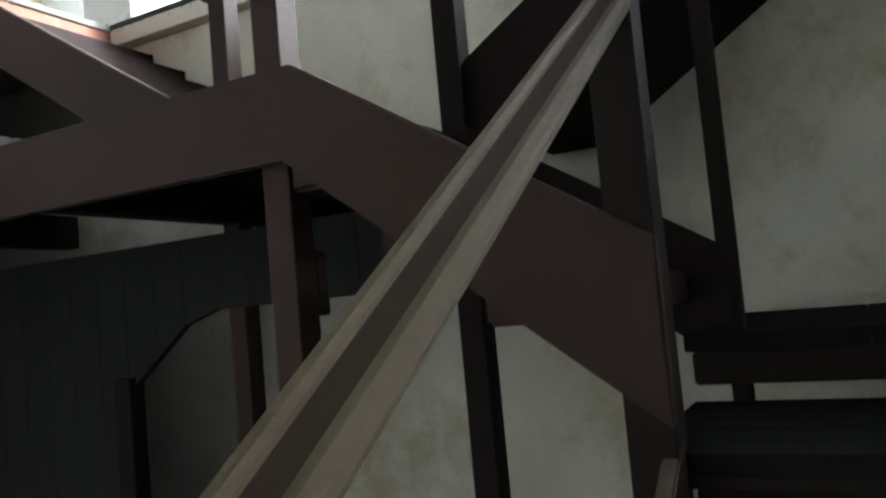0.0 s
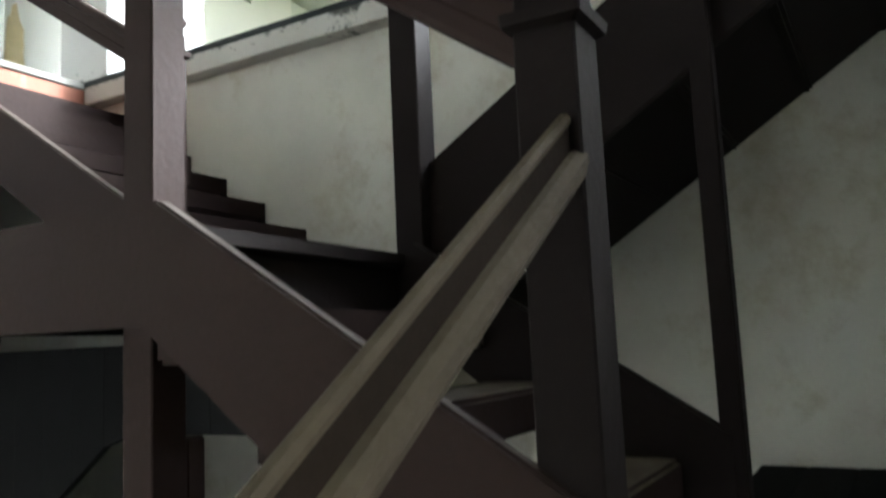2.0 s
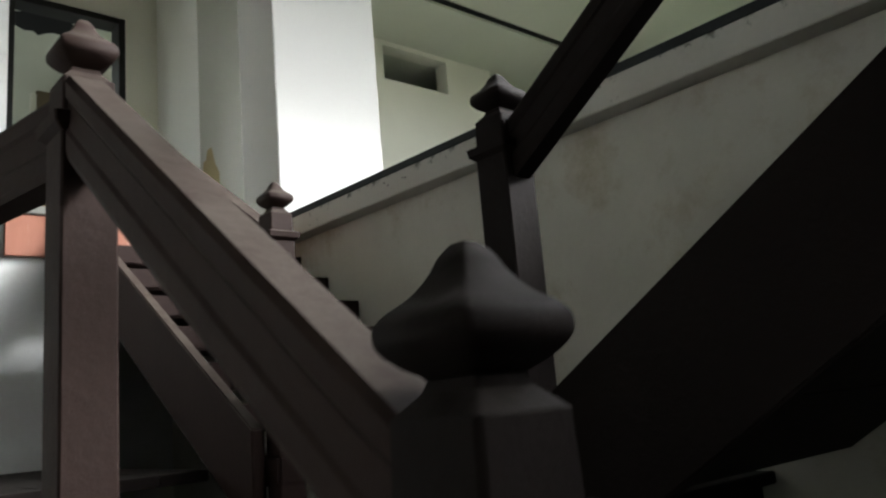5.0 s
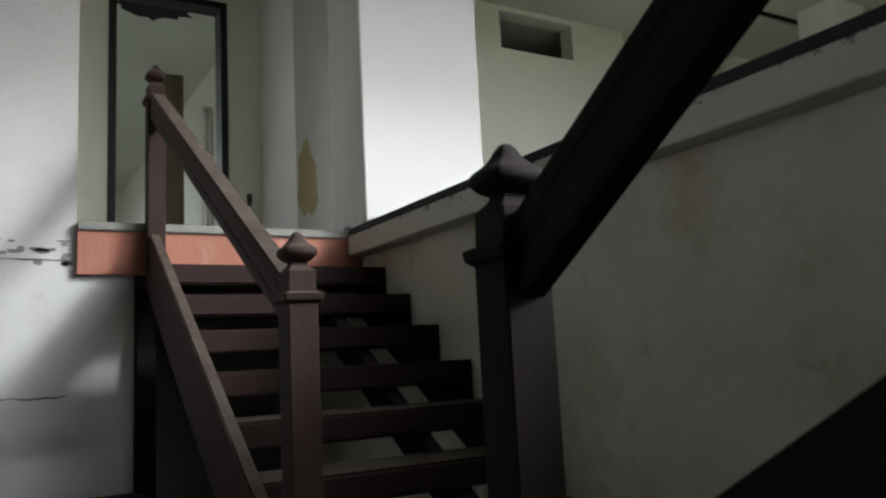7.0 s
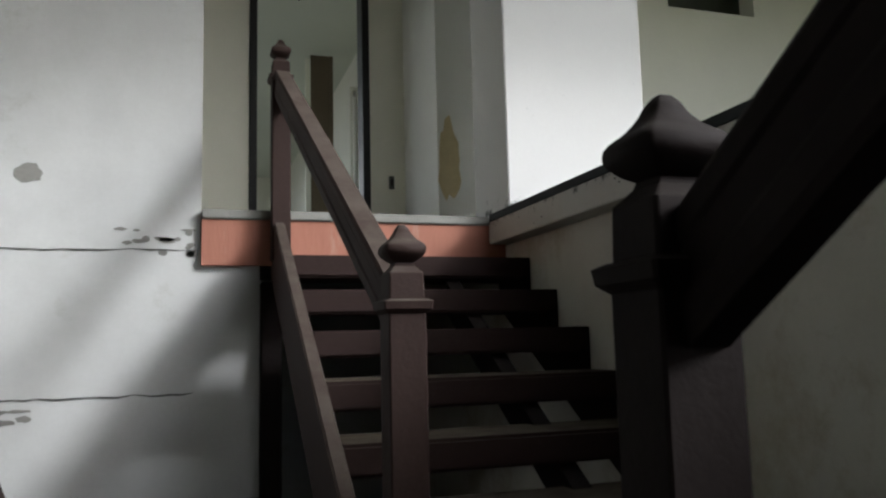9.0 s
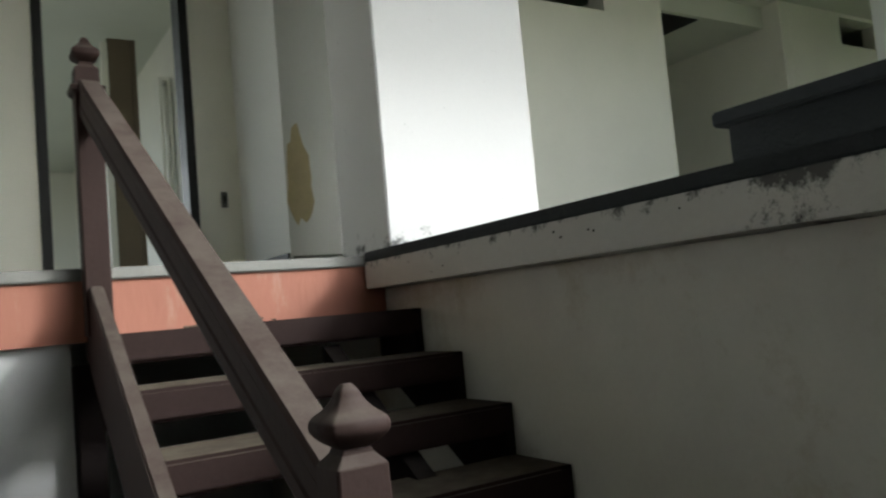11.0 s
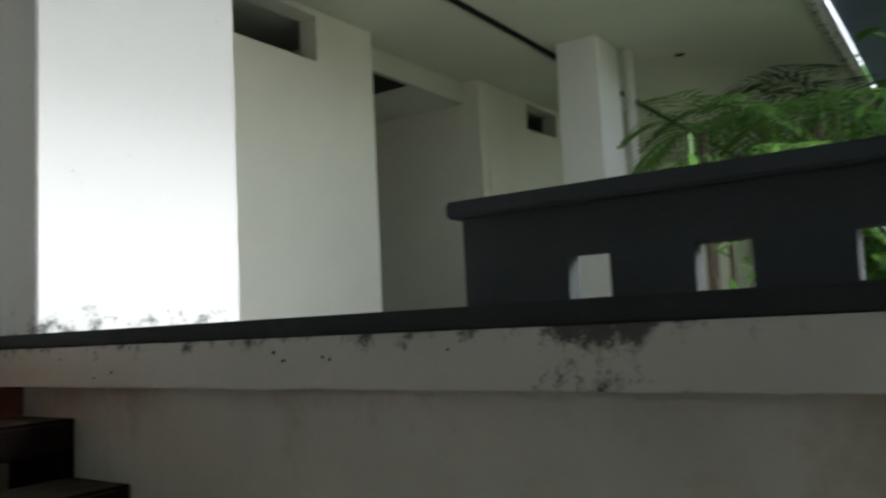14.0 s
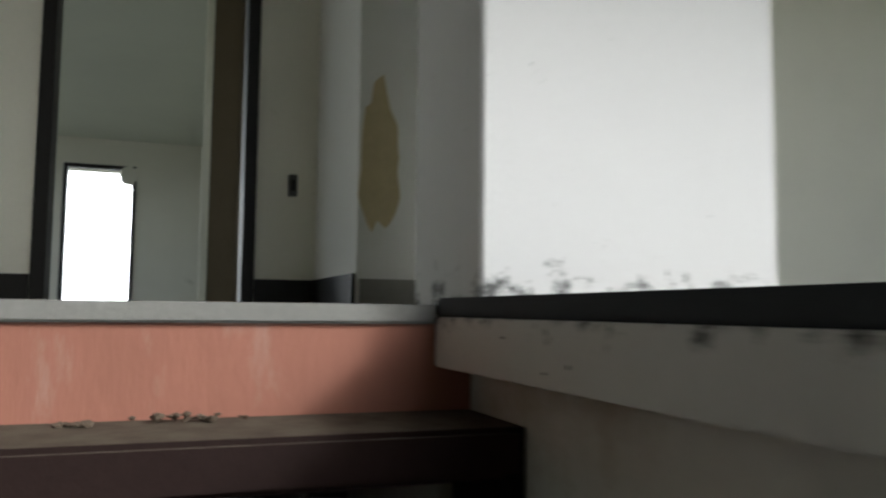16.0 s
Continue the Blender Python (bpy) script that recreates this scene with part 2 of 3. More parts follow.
def rail(a, b, mat, label, wide=0.085, deep=0.17):
    """A heavy handrail with a grooved side, from a to b (points on its top)."""
    a, b = Vector(a), Vector(b)
    ob = thing("handrail", label, "handrail", "handrails of the stair", a)
    d = b - a
    side = Vector((d.y, -d.x, 0)).normalized()
    w, t = wide / 2, deep

    def sweep(profile):
        bm = bmesh.new()
        lo = [bm.verts.new(side * u + Vector((0, 0, v))) for u, v in profile]
        hi = [bm.verts.new(d + side * u + Vector((0, 0, v))) for u, v in profile]
        k = len(profile)
        bm.faces.new(lo)
        bm.faces.new(hi[::-1])
        for i in range(k):
            bm.faces.new((lo[i], hi[i], hi[(i + 1) % k], lo[(i + 1) % k]))
        return bm
    part("rail_cap", sweep([(-w * 0.8, 0), (w * 0.8, 0), (w, -0.012), (w, -t * 0.26), (w * 0.85, -t * 0.32), (-w * 0.85, -t * 0.32), (-w, -t * 0.26), (-w, -0.012)]), mat, ob)
    part("rail_web", sweep([(-w * 0.9, -t * 0.32), (w * 0.9, -t * 0.32), (w * 0.9, -t * 0.62), (-w * 0.9, -t * 0.62)]), mat, ob)
    part("rail_foot", sweep([(-w * 0.9, -t * 0.62), (w * 0.9, -t * 0.62), (w, -t * 0.68), (w, -t * 0.90), (w * 0.85, -t), (-w * 0.85, -t), (-w, -t * 0.90), (-w, -t * 0.68)]), mat, ob)
    return ob


def grooved_rail(a, b, label):
    """A moulded handrail: a narrow rounded cap, a flush web coloured dark for shade and a sloping foot with a bead; a
    and b lie on the cap's far top edge.
    """
    a, b = Vector(a), Vector(b)
    ob = thing("handrail", label, "handrail", "handrails of the stair", a)
    d = b - a

    def sweep(profile):
        bm = bmesh.new()
        ends = [[bm.verts.new(o + Vector((0, u, v))) for u, v in profile] for o in (Vector((0, 0, 0)), d)]
        k = len(profile)
        bm.faces.new(ends[0])
        bm.faces.new(ends[1][::-1])
        for i in range(k):
            bm.faces.new((ends[0][i], ends[1][i], ends[1][(i + 1) % k], ends[0][(i + 1) % k]))
        return bm
    part("rail_cap", sweep([(0.004, -0.012), (0, -0.002), (-0.006, 0.002), (-0.016, 0.001), (-0.022, -0.006), (-0.022, -0.014)]), WOOD_PALE, ob, "dusty pale cap")
    part("rail_web", sweep([(0.002, -0.012), (-0.018, -0.014), (-0.019, -0.056), (0.002, -0.056)]), RAIL_WEB, ob, "flush side coloured dark for the shade under the cap")
    part("rail_foot", sweep([(0.004, -0.056), (-0.020, -0.056), (-0.030, -0.059), (-0.042, -0.070), (-0.044, -0.082), (-0.040, -0.085), (0.004, -0.085)]), WOOD_PALE, ob, "dusty pale foot moulding")
    part("rail_bead", sweep([(0.002, -0.085), (-0.036, -0.085), (-0.040, -0.090), (-0.038, -0.100), (-0.030, -0.104), (0.002, -0.104)]), WOOD_PALE, ob)
    return ob


# ---- structure ----
Z1 = 0.25        # upper floor
ZC = 2.75        # upper ceiling
ZM = -1.26       # half landing
ZK = -2.06       # lower landing
ZG = -3.66       # ground

structure("ground", box(-60, 60, -60, 60, ZG - 1.3, ZG - 1.0), EARTH, "mossy garden earth around the house", "ground")
# the hall floor's shade is in its near-black colour
structure("floor_ground", box(-6.2, 0, -8.2, 1.9, ZG - 0.2, ZG), FLOOR_DARK, "cement floor of the lower hall, near black with its shade in the colour", "floor")
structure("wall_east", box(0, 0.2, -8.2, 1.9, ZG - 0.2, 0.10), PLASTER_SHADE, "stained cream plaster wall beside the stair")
structure("beam_east", box(-0.10, 0.2, -8.2, -0.035, 0.104, 0.222), BEAM, "white painted edge beam with black mould stains", "beam", 0.004)
structure("floor_edge_east", box(-0.092, 0.14, -8.2, -0.02, 0.2225, 0.268), MOULD, "mould-blackened edge of the upper floor", "floor edge", 0.006)
structure("floor_upper", box(-1.575, 16, 0.0, 1.40, 0.06, Z1), SLAB, "grey cement edge of the upper floor", "floor", 0.004)
structure("floor_balcony", box(0.15, 16, -0.35, -0.004, 0.06, Z1 - 0.004), SLAB, "grey cement floor of the open gallery", "floor")
structure("floor_balcony_side", box(0.15, 1.05, -8.2, -0.354, 0.06, Z1 - 0.004), SLAB, "grey cement floor beside the parapet", "floor")
structure("floor_room", box(-6.2, 16, 1.404, 14, 0.06, Z1 - 0.002), SLAB, "grey cement floor of the inner rooms", "floor")
structure("riser_pink", box(-1.575, -0.004, -0.03, -0.002, -0.02, 0.205), PINK, "faded salmon painted riser under the floor edge", "riser")
structure("floor_nosing", box(-1.575, -0.1, -0.045, -0.001, 0.2055, 0.2515), SLAB, "chipped grey cement nosing of the upper floor", "nosing", 0.006)
structure("wall_under_floor", box(-1.577, -1.30, 0.0, 0.15, ZG, 0.055), LEFT, "white plaster wall under the upper floor")
structure("wall_undercroft", box(-1.45, 0.0, 1.7, 1.85, ZG, 0.055), LEFT, "plaster wall behind the open stair")
structure("wall_undercroft_side", box(-1.45, -1.3, 0.152, 1.698, ZG, 0.055), LEFT, "plaster side wall behind the open stair")
structure("wall_left", box(-6.2, -1.577, 0.0, 0.15, ZG, ZC), LEFT, "cracked white plaster wall with a ledge line")
structure("wall_left_return", box(-1.75, -1.577, 0.152, 1.75, Z1, ZC), PLASTER, "cream plaster side of the wall")
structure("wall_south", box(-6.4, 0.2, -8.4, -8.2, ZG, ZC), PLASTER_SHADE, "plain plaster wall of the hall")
structure("ceiling_hall", box(-6.4, 0.0, -8.4, 0.15, ZC, ZC + 0.2), CEIL, "stained ceiling over the stair hall", "ceiling")
structure("ceiling_gallery", box(0.004, 16, -1.70, 0.45, ZC, ZC + 0.2), CEIL, "pale ceiling of the open gallery", "ceiling")
structure("ceiling_inner", box(-3.25, 16, 0.57, 14, ZC, ZC + 0.2), CEIL, "pale ceiling of the inner corridor", "ceiling")
structure("ceiling_hall_edge", box(-6.4, 0.0, 0.154, 0.45, ZC, ZC + 0.2), CEIL, "pale ceiling beside the stair hall", "ceiling")
# the slot's shade is painted: a near-black board above the ceilings
structure("ceiling_slot", box(-6.4, 16, 0.44, 0.58, ZC + 0.03, ZC + 0.24), DARK, "near-black board for the shade in the slot between two ceilings", "ceiling slot")
structure("wall_back_door_left", box(-1.75, -1.22, 1.75, 1.90, Z1, ZC), PLASTER, "cream plaster wall beside the doorway")
structure("wall_back_door_right", box(-0.335, 0.10, 1.75, 1.90, Z1, ZC), PLASTER, "cream plaster wall beside the doorway")
structure("wall_back_over_door", box(-1.22, -0.335, 1.75, 1.90, 2.42, ZC), PLASTER, "cream plaster over the doorway")
structure("wall_corner_block", box(-0.06, 0.9, 0.94, 1.746, Z1, ZC), WHITE, "white plaster corner wall with a peeling patch")
structure("column_corner", box(-0.045, 0.80, -0.19, 0.30, Z1 - 0.01, ZC), COLUMN, "broad white plastered corner column with a mouldy foot", "column", 0.006)


def holed_wall(name, x0, x1, y0, y1, z0, z1, holes, mat, label):
    """A wall along x whose openings (x0, x1, z0, z1) go right through."""
    bm = bmesh.new()
    xs = sorted({x0, x1, *[v for q in holes for v in q[:2]]})
    zs = sorted({z0, z1, *[v for q in holes for v in q[2:]]})
    for a, b in zip(xs, xs[1:]):
        for c, d in zip(zs, zs[1:]):
            mx, mz = (a + b) / 2, (c + d) / 2
            if not any(q[0] < mx < q[1] and q[2] < mz < q[3] for q in holes):
                box(a, b, y0, y1, c, d, bm)
    bmesh.ops.remove_doubles(bm, verts=bm.verts, dist=1e-5)
    seen = {}
    for f in bm.faces:
        seen.setdefault(tuple(round(v, 3) for v in f.calc_center_median()), []).append(f)
    bmesh.ops.delete(bm, geom=[f for fs in seen.values() if len(fs) > 1 for f in fs], context="FACES")
    return structure(name, bm, mat, label)


# west wall out of view; its high opening is added to light the stair
_bm = bmesh.new()
box(-6.4, -6.2, -8.4, -2.9, ZG, ZC, _bm)
box(-6.4, -6.2, -1.9, 0.15, ZG, ZC, _bm)
box(-6.4, -6.2, -2.9, -1.9, ZG, 0.9, _bm)
box(-6.4, -6.2, -2.9, -1.9, 2.4, ZC, _bm)
structure("wall_west", _bm, PLASTER_SHADE, "unseen plaster wall of the hall with a high opening added for light")
holed_wall("wall_block_near", 0.904, 3.70, 1.42, 1.60, Z1, ZC, [(2.15, 3.02, 2.33, 2.70)], PLASTER, "pale green-cream wall with a small high vent opening")
structure("wall_block_near_side", box(3.56, 3.70, 1.602, 4.0, Z1, ZC), PLASTER, "pale wall of the passage")
structure("wall_block_far_side", box(5.42, 5.56, 1.422, 4.0, Z1, ZC), PLASTER, "pale wall of the passage")
holed_wall("wall_block_far", 5.562, 16, 1.42, 1.60, Z1, ZC, [(6.45, 7.2, 2.41, 2.71), (7.75, 8.3, 0.42, 0.86)], PLASTER, "pale green-cream wall with a small high vent opening")
structure("ceiling_passage", box(3.704, 5.416, 1.61, 3.996, 2.53, ZC - 0.004), CEIL, "lowered pale ceiling of the passage", "ceiling")
structure("wall_passage_end", box(3.70, 5.42, 4.0, 4.15, Z1, ZC), PLASTER, "pale wall at the end of the passage")
# painted near black in place of unlit rooms behind the vents
structure("wall_vent_back_near", box(0.904, 3.55, 2.4, 2.5, Z1, ZC), DARK, "near-black sheet standing for the unlit room behind the vent")
structure("wall_vent_back_far", box(5.57, 16, 2.4, 2.5, Z1, ZC), DARK, "near-black sheet standing for the unlit room behind the vent")
structure("eave_dark", box(5.0, 12, -3.1, -1.78, 2.98, 3.1), EAVE, "dark blue-grey boarded eave beyond the gallery", "eave")
structure("eave_fascia", box(0.004, 16, -1.775, -1.702, ZC - 0.05, ZC + 0.2), BEAM, "pale fascia along the gallery ceiling", "fascia", 0.006)
structure("column_gallery", box(5.05, 5.55, -0.06, 0.34, Z1, ZC), WHITE, "white gallery column", "column", 0.006)
structure("wall_gallery_end", box(16, 16.2, -1.7, 4, 0, ZC), PLASTER, "pale wall at the end of the gallery")
# added emissive sheet: white distance whose glow also brightens the corridor
_glow_sheet = bpy.data.materials.new("glowing_white_backdrop")
_glow_sheet.use_nodes = True
_glow_sheet.node_tree.nodes["Principled BSDF"].inputs["Base Color"].default_value = (0.8, 0.8, 0.8, 1)
_glow_sheet.node_tree.nodes["Principled BSDF"].inputs["Emission Color"].default_value = (0.97, 0.99, 1.0, 1)
_glow_sheet.node_tree.nodes["Principled BSDF"].inputs["Emission Strength"].default_value = 1.5
structure("backdrop", box(-40, 40, 62, 62.2, -20, 30), _glow_sheet, "plain white glowing sheet added for the overcast distance", "backdrop")
# inner corridor behind the doorway
structure("wall_corridor_right", box(0.102, 0.25, 1.902, 10.8, Z1, ZC), PLASTER, "pale corridor wall")
# openings made up on this side so sky light brightens the corridor
_bm = bmesh.new()
for a0, b0 in ((1.902, 2.05), (4.6, 4.8), (7.4, 7.6), (10.4, 10.8)):
    box(-3.2, -3.05, a0, b0, Z1, ZC, _bm)
for a0, b0 in ((2.05, 4.6), (4.8, 7.4), (7.6, 10.4)):
    box(-3.2, -3.05, a0, b0, Z1, 0.4, _bm)
    box(-3.2, -3.05, a0, b0, 2.68, ZC, _bm)
structure("wall_corridor_left", _bm, PLASTER, "pale corridor wall with openings added to let in light")
structure("wall_corridor_front", box(-3.05, -1.752, 1.77, 1.90, Z1, ZC), PLASTER, "pale corridor wall")
holed_wall("wall_corridor_end", -3.2, 0.25, 10.8, 10.95, Z1, ZC, [(-2.10, -1.10, Z1, 2.36)], PLASTER, "pale end wall with a broken doorway open to daylight")


# ---- stairs ----
TREAD_T = 0.105


def flight(name, label, treads, mat_tread):
    """treads: (x0, x1, y0, y1, top) planks."""
    ob = thing(name, label, "staircase")
    for x0, x1, y0, y1, top in treads:
        part("tread", box(x0, x1, y0, y1, top - TREAD_T, top), mat_tread, ob, bevel=0.012)
    return ob


G, R_ = 0.289, 0.18
upper = flight("upper_stair_flight", "dark red-brown wooden open-riser stair with thick dusty treads", [(-1.19, -0.006, -0.343 - G * i, -0.343 - G * i + (0.31 if i else 0.34), -R_ * i) for i in range(7)], TREAD)
part("stringer", prism([(0.02, 0.275), (-2.0, -0.99), (-2.0, -1.26), (-1.86, -1.26), (0.02, -0.07)], "x", -1.245, -1.195), WOOD, upper, "red-brown side board of the stair", 0.006)
_saw = [(-0.02, -0.001)]
for i in range(7):
    _saw += [(-0.340 - G * i, -R_ * i - 0.001), (-0.340 - G * i, -R_ * (i + 1) - 0.001)]
_saw += [(-1.72, -1.259), (-0.02, -0.24)]
part("wall_stringer", prism(_saw, "x", -0.045, -0.0065), WOOD_BLACK, upper, "dark stepped carriage against the wall")

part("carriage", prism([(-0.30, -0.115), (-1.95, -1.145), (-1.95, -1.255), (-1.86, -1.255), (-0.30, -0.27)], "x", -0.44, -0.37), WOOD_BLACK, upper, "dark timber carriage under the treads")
part("wall_stud", box(-1.296, -1.20, -0.06, 0.04, ZG, -0.10), WOOD_BLACK, upper, "dark post behind the stair foot", 0.006)

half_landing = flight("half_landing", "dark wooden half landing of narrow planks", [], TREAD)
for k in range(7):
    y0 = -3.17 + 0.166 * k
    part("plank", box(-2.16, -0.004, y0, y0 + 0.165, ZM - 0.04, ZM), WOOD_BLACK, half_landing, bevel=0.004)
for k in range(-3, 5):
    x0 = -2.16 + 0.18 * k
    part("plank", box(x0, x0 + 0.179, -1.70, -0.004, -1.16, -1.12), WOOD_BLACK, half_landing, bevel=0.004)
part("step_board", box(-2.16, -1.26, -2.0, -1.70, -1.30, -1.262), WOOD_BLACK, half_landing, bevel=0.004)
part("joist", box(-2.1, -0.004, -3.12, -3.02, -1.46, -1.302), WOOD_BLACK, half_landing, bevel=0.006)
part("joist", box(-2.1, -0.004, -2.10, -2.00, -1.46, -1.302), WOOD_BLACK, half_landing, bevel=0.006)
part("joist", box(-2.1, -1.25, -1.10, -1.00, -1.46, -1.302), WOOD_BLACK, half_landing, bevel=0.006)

# boards whose near-black colour stands in for the undercroft's shade
partition = thing("under_stair_partition", "boarding under the half landing, near black for the shade there", "partition", at=(-1.2, -1.2, ZG))
_cut = lambda y: -1.83 if y < -1.82 else -1.83 - 0.75 * (y + 1.82)
for k in range(16):
    y0 = -3.10 + 0.194 * k
    y1 = y0 + 0.192
    lo0, lo1 = (_cut(y0), _cut(y1)) if y1 < -1.30 else (ZG, ZG)
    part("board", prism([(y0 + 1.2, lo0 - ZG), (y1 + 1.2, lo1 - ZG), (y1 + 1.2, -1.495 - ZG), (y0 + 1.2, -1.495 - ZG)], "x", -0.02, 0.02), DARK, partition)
part("corner_stud", box(-0.06, 0.03, -0.20, -0.09, 0, 1.55), WOOD_BLACK, partition, bevel=0.004)

middle = flight("middle_stair_flight", "dark wooden stair between two landings with a red-brown side board", [(-2.16, -1.215, -3.98 + 0.27 * i, -3.98 + 0.27 * i + 0.29, ZK + 0.2 * (i + 1)) for i in range(3)], TREAD)
_side = [(-3.205, -1.226), (-4.11, -1.80), (-4.11, -2.20), (-3.16, -1.477), (-3.16, -1.226)]
part("stringer", prism([(-0.004, -1.228), (-3.205, -1.228), (-4.11, -1.80), (-4.11, -2.20), (-3.16, -1.477), (-0.004, -1.477)], "x", -2.20, -2.163), WOOD, middle, "red-brown side board", 0.006)
part("stringer", prism(_side, "x", -1.21, -1.17), WOOD_BLACK, middle, "dark inner side board", 0.006)

ZL = -2.26       # turning landing
lower_landing = flight("lower_landing", "wooden landing at the turn of the stair, near black for shade", [], TREAD)
# these planks carry the shade of the stair's turn in their colour
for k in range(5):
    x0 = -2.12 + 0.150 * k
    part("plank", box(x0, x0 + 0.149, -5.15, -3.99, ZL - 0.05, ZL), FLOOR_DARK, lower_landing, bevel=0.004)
part("underlay", box(-2.118, -1.376, -5.14, -3.985, ZL - 0.075, ZL - 0.0505), WOOD_BLACK, lower_landing)
part("edge_beam", box(-2.11, -2.04, -5.15, -4.12, ZL - 0.22, ZL - 0.0755), WOOD_BLACK, lower_landing, bevel=0.006)
part("landing_post", box(-2.13, -2.03, -5.15, -5.05, ZG, ZL - 0.224), WOOD_BLACK, lower_landing, bevel=0.006)

platform = flight("side_platform", "wooden platform one step above the turn, against the wall, near black for shade", [], TREAD)
# platform planks: shade painted in with the same near-black
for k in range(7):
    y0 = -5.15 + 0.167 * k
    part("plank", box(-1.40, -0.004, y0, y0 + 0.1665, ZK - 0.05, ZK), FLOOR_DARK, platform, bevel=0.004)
part("edge_beam", box(-1.39, -1.32, -5.15, -4.0, ZK - 0.15, ZK - 0.052), WOOD_BLACK, platform, bevel=0.006)
part("platform_post", box(-0.12, -0.01, -5.15, -5.05, ZG, ZK - 0.06), WOOD_BLACK, platform, bevel=0.006)
part("platform_post", box(-1.38, -1.29, -5.15, -5.05, ZG, ZK - 0.155), WOOD_BLACK, platform, bevel=0.006)

lower = flight("lower_stair_flight", "dark dusty wooden stair rising to the lower landing", [(-2.40 - 0.283 * i, -2.09 - 0.283 * i, -5.10, -4.115, ZL - 0.18 * (i + 1)) for i in range(7)], TREAD)
_side = [(-2.125, -2.22), (-4.38, -3.66), (-3.95, -3.66), (-2.125, -2.52)]
part("stringer", prism(_side, "y", -4.11, -4.07), WOOD, lower, "red-brown side board", 0.006)
part("stringer", prism(_side, "y", -5.155, -5.105), WOOD_BLACK, lower, "", 0.006)

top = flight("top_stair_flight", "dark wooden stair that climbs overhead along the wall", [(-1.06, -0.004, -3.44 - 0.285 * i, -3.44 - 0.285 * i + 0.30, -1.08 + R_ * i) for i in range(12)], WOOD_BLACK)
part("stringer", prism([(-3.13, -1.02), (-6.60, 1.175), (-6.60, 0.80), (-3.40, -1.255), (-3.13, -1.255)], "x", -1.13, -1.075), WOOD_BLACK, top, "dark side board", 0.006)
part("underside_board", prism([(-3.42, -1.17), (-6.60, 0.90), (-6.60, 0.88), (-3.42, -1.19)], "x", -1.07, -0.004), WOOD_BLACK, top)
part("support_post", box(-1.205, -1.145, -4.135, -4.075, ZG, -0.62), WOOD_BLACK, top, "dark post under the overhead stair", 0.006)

newel(-1.13, -2.02, -0.118, ZG, WOOD, "red-brown newel post with a worn knob at the stair foot", 0.048)
newel(-1.21, -0.09, 1.11, 0.0, WOOD, "red-brown newel post with a knob at the stair head", 0.045)
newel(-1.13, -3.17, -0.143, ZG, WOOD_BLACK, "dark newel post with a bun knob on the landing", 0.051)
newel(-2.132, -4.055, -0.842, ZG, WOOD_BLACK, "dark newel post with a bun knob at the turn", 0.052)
corner_newel = newel(-2.119, -3.104, -0.236, ZG, WOOD, "red-brown newel post with a bun knob at the landing corner", 0.046)
part("splice_block", box(0.047, 0.10, -0.045, 0.045, 1.76, 1.94), WOOD, corner_newel, bevel=0.005)

rail((-1.11, -1.98, -0.285), (-1.205, -0.12, 0.945), WOOD, "dusty red-brown handrail of the upper stair", 0.08, 0.15)
rail((-1.125, -3.20, -0.29), (-1.125, -6.60, 1.92), WOOD_BLACK, "dark heavy handrail of the stair overhead", 0.06, 0.155)
rail((-2.124, -3.14, -0.357), (-2.132, -4.01, -0.972), WOOD, "dusty brown handrail above the middle stair", 0.07, 0.15)
rail((-2.122, -3.06, -0.37), (-2.60, -0.30, -0.37), WOOD, "brown handrail along the half landing", 0.07, 0.15)
newel(-2.60, -0.26, -0.20, ZG, WOOD, "red-brown newel post at the far end of the landing rail", 0.046)
leaning = thing("leaning_board", "dark red-brown board leaning against the end newel", "board", at=(-2.55, -0.30, -1.12))
part("board", prism([(0.0, 0.62), (0.02, 0.62), (0.26, 0.0), (0.10, 0.0)], "y", -0.10, 0.0), WOOD_BLACK, leaning, bevel=0.004)
part("edge_strip", prism([(0.021, 0.62), (0.038, 0.62), (0.285, 0.0), (0.262, 0.0)], "y", -0.105, 0.005), WOOD, leaning, "dusty paler edge", 0.003)
grooved_rail((-2.175, -4.07, -1.206), (-4.30, -4.07, -2.56), "pale worn moulded handrail of the lower stair")


# ---- upper floor things ----
def parapet():
    ob = thing("parapet", "mould-blackened concrete parapet with square openings", "parapet", at=(1.05, -1.14, Z1))
    holes = [(-1.67, -1.52), (-2.12, -1.95), (-2.57, -2.40), (-3.02, -2.85), (-3.47, -3.30), (-3.92, -3.75), (-4.37, -4.20)]
    x0, x1 = 0.0, 0.09
    part("base_course", box(x0, x1, -7.1, 0, -0.01, 0.05), MOULD, ob)
    part("top_course", box(x0, x1, -7.1, 0, 0.20, 0.37), MOULD, ob)
    edges = sorted([-8.2, -1.10] + [v for q in holes for v in q])
    for a, b in zip(edges, edges[1:]):
        if not any(q[0] < (a + b) / 2 < q[1] for q in holes):
            part("pier", box(x0, x1, a + 1.1, b + 1.1, 0.0505, 0.1995), MOULD, ob)
    part("coping", box(-0.05, 0.14, -7.1, 0.045, 0.372, 0.435), MOULD, ob, "dark weathered coping", 0.01)


parapet()


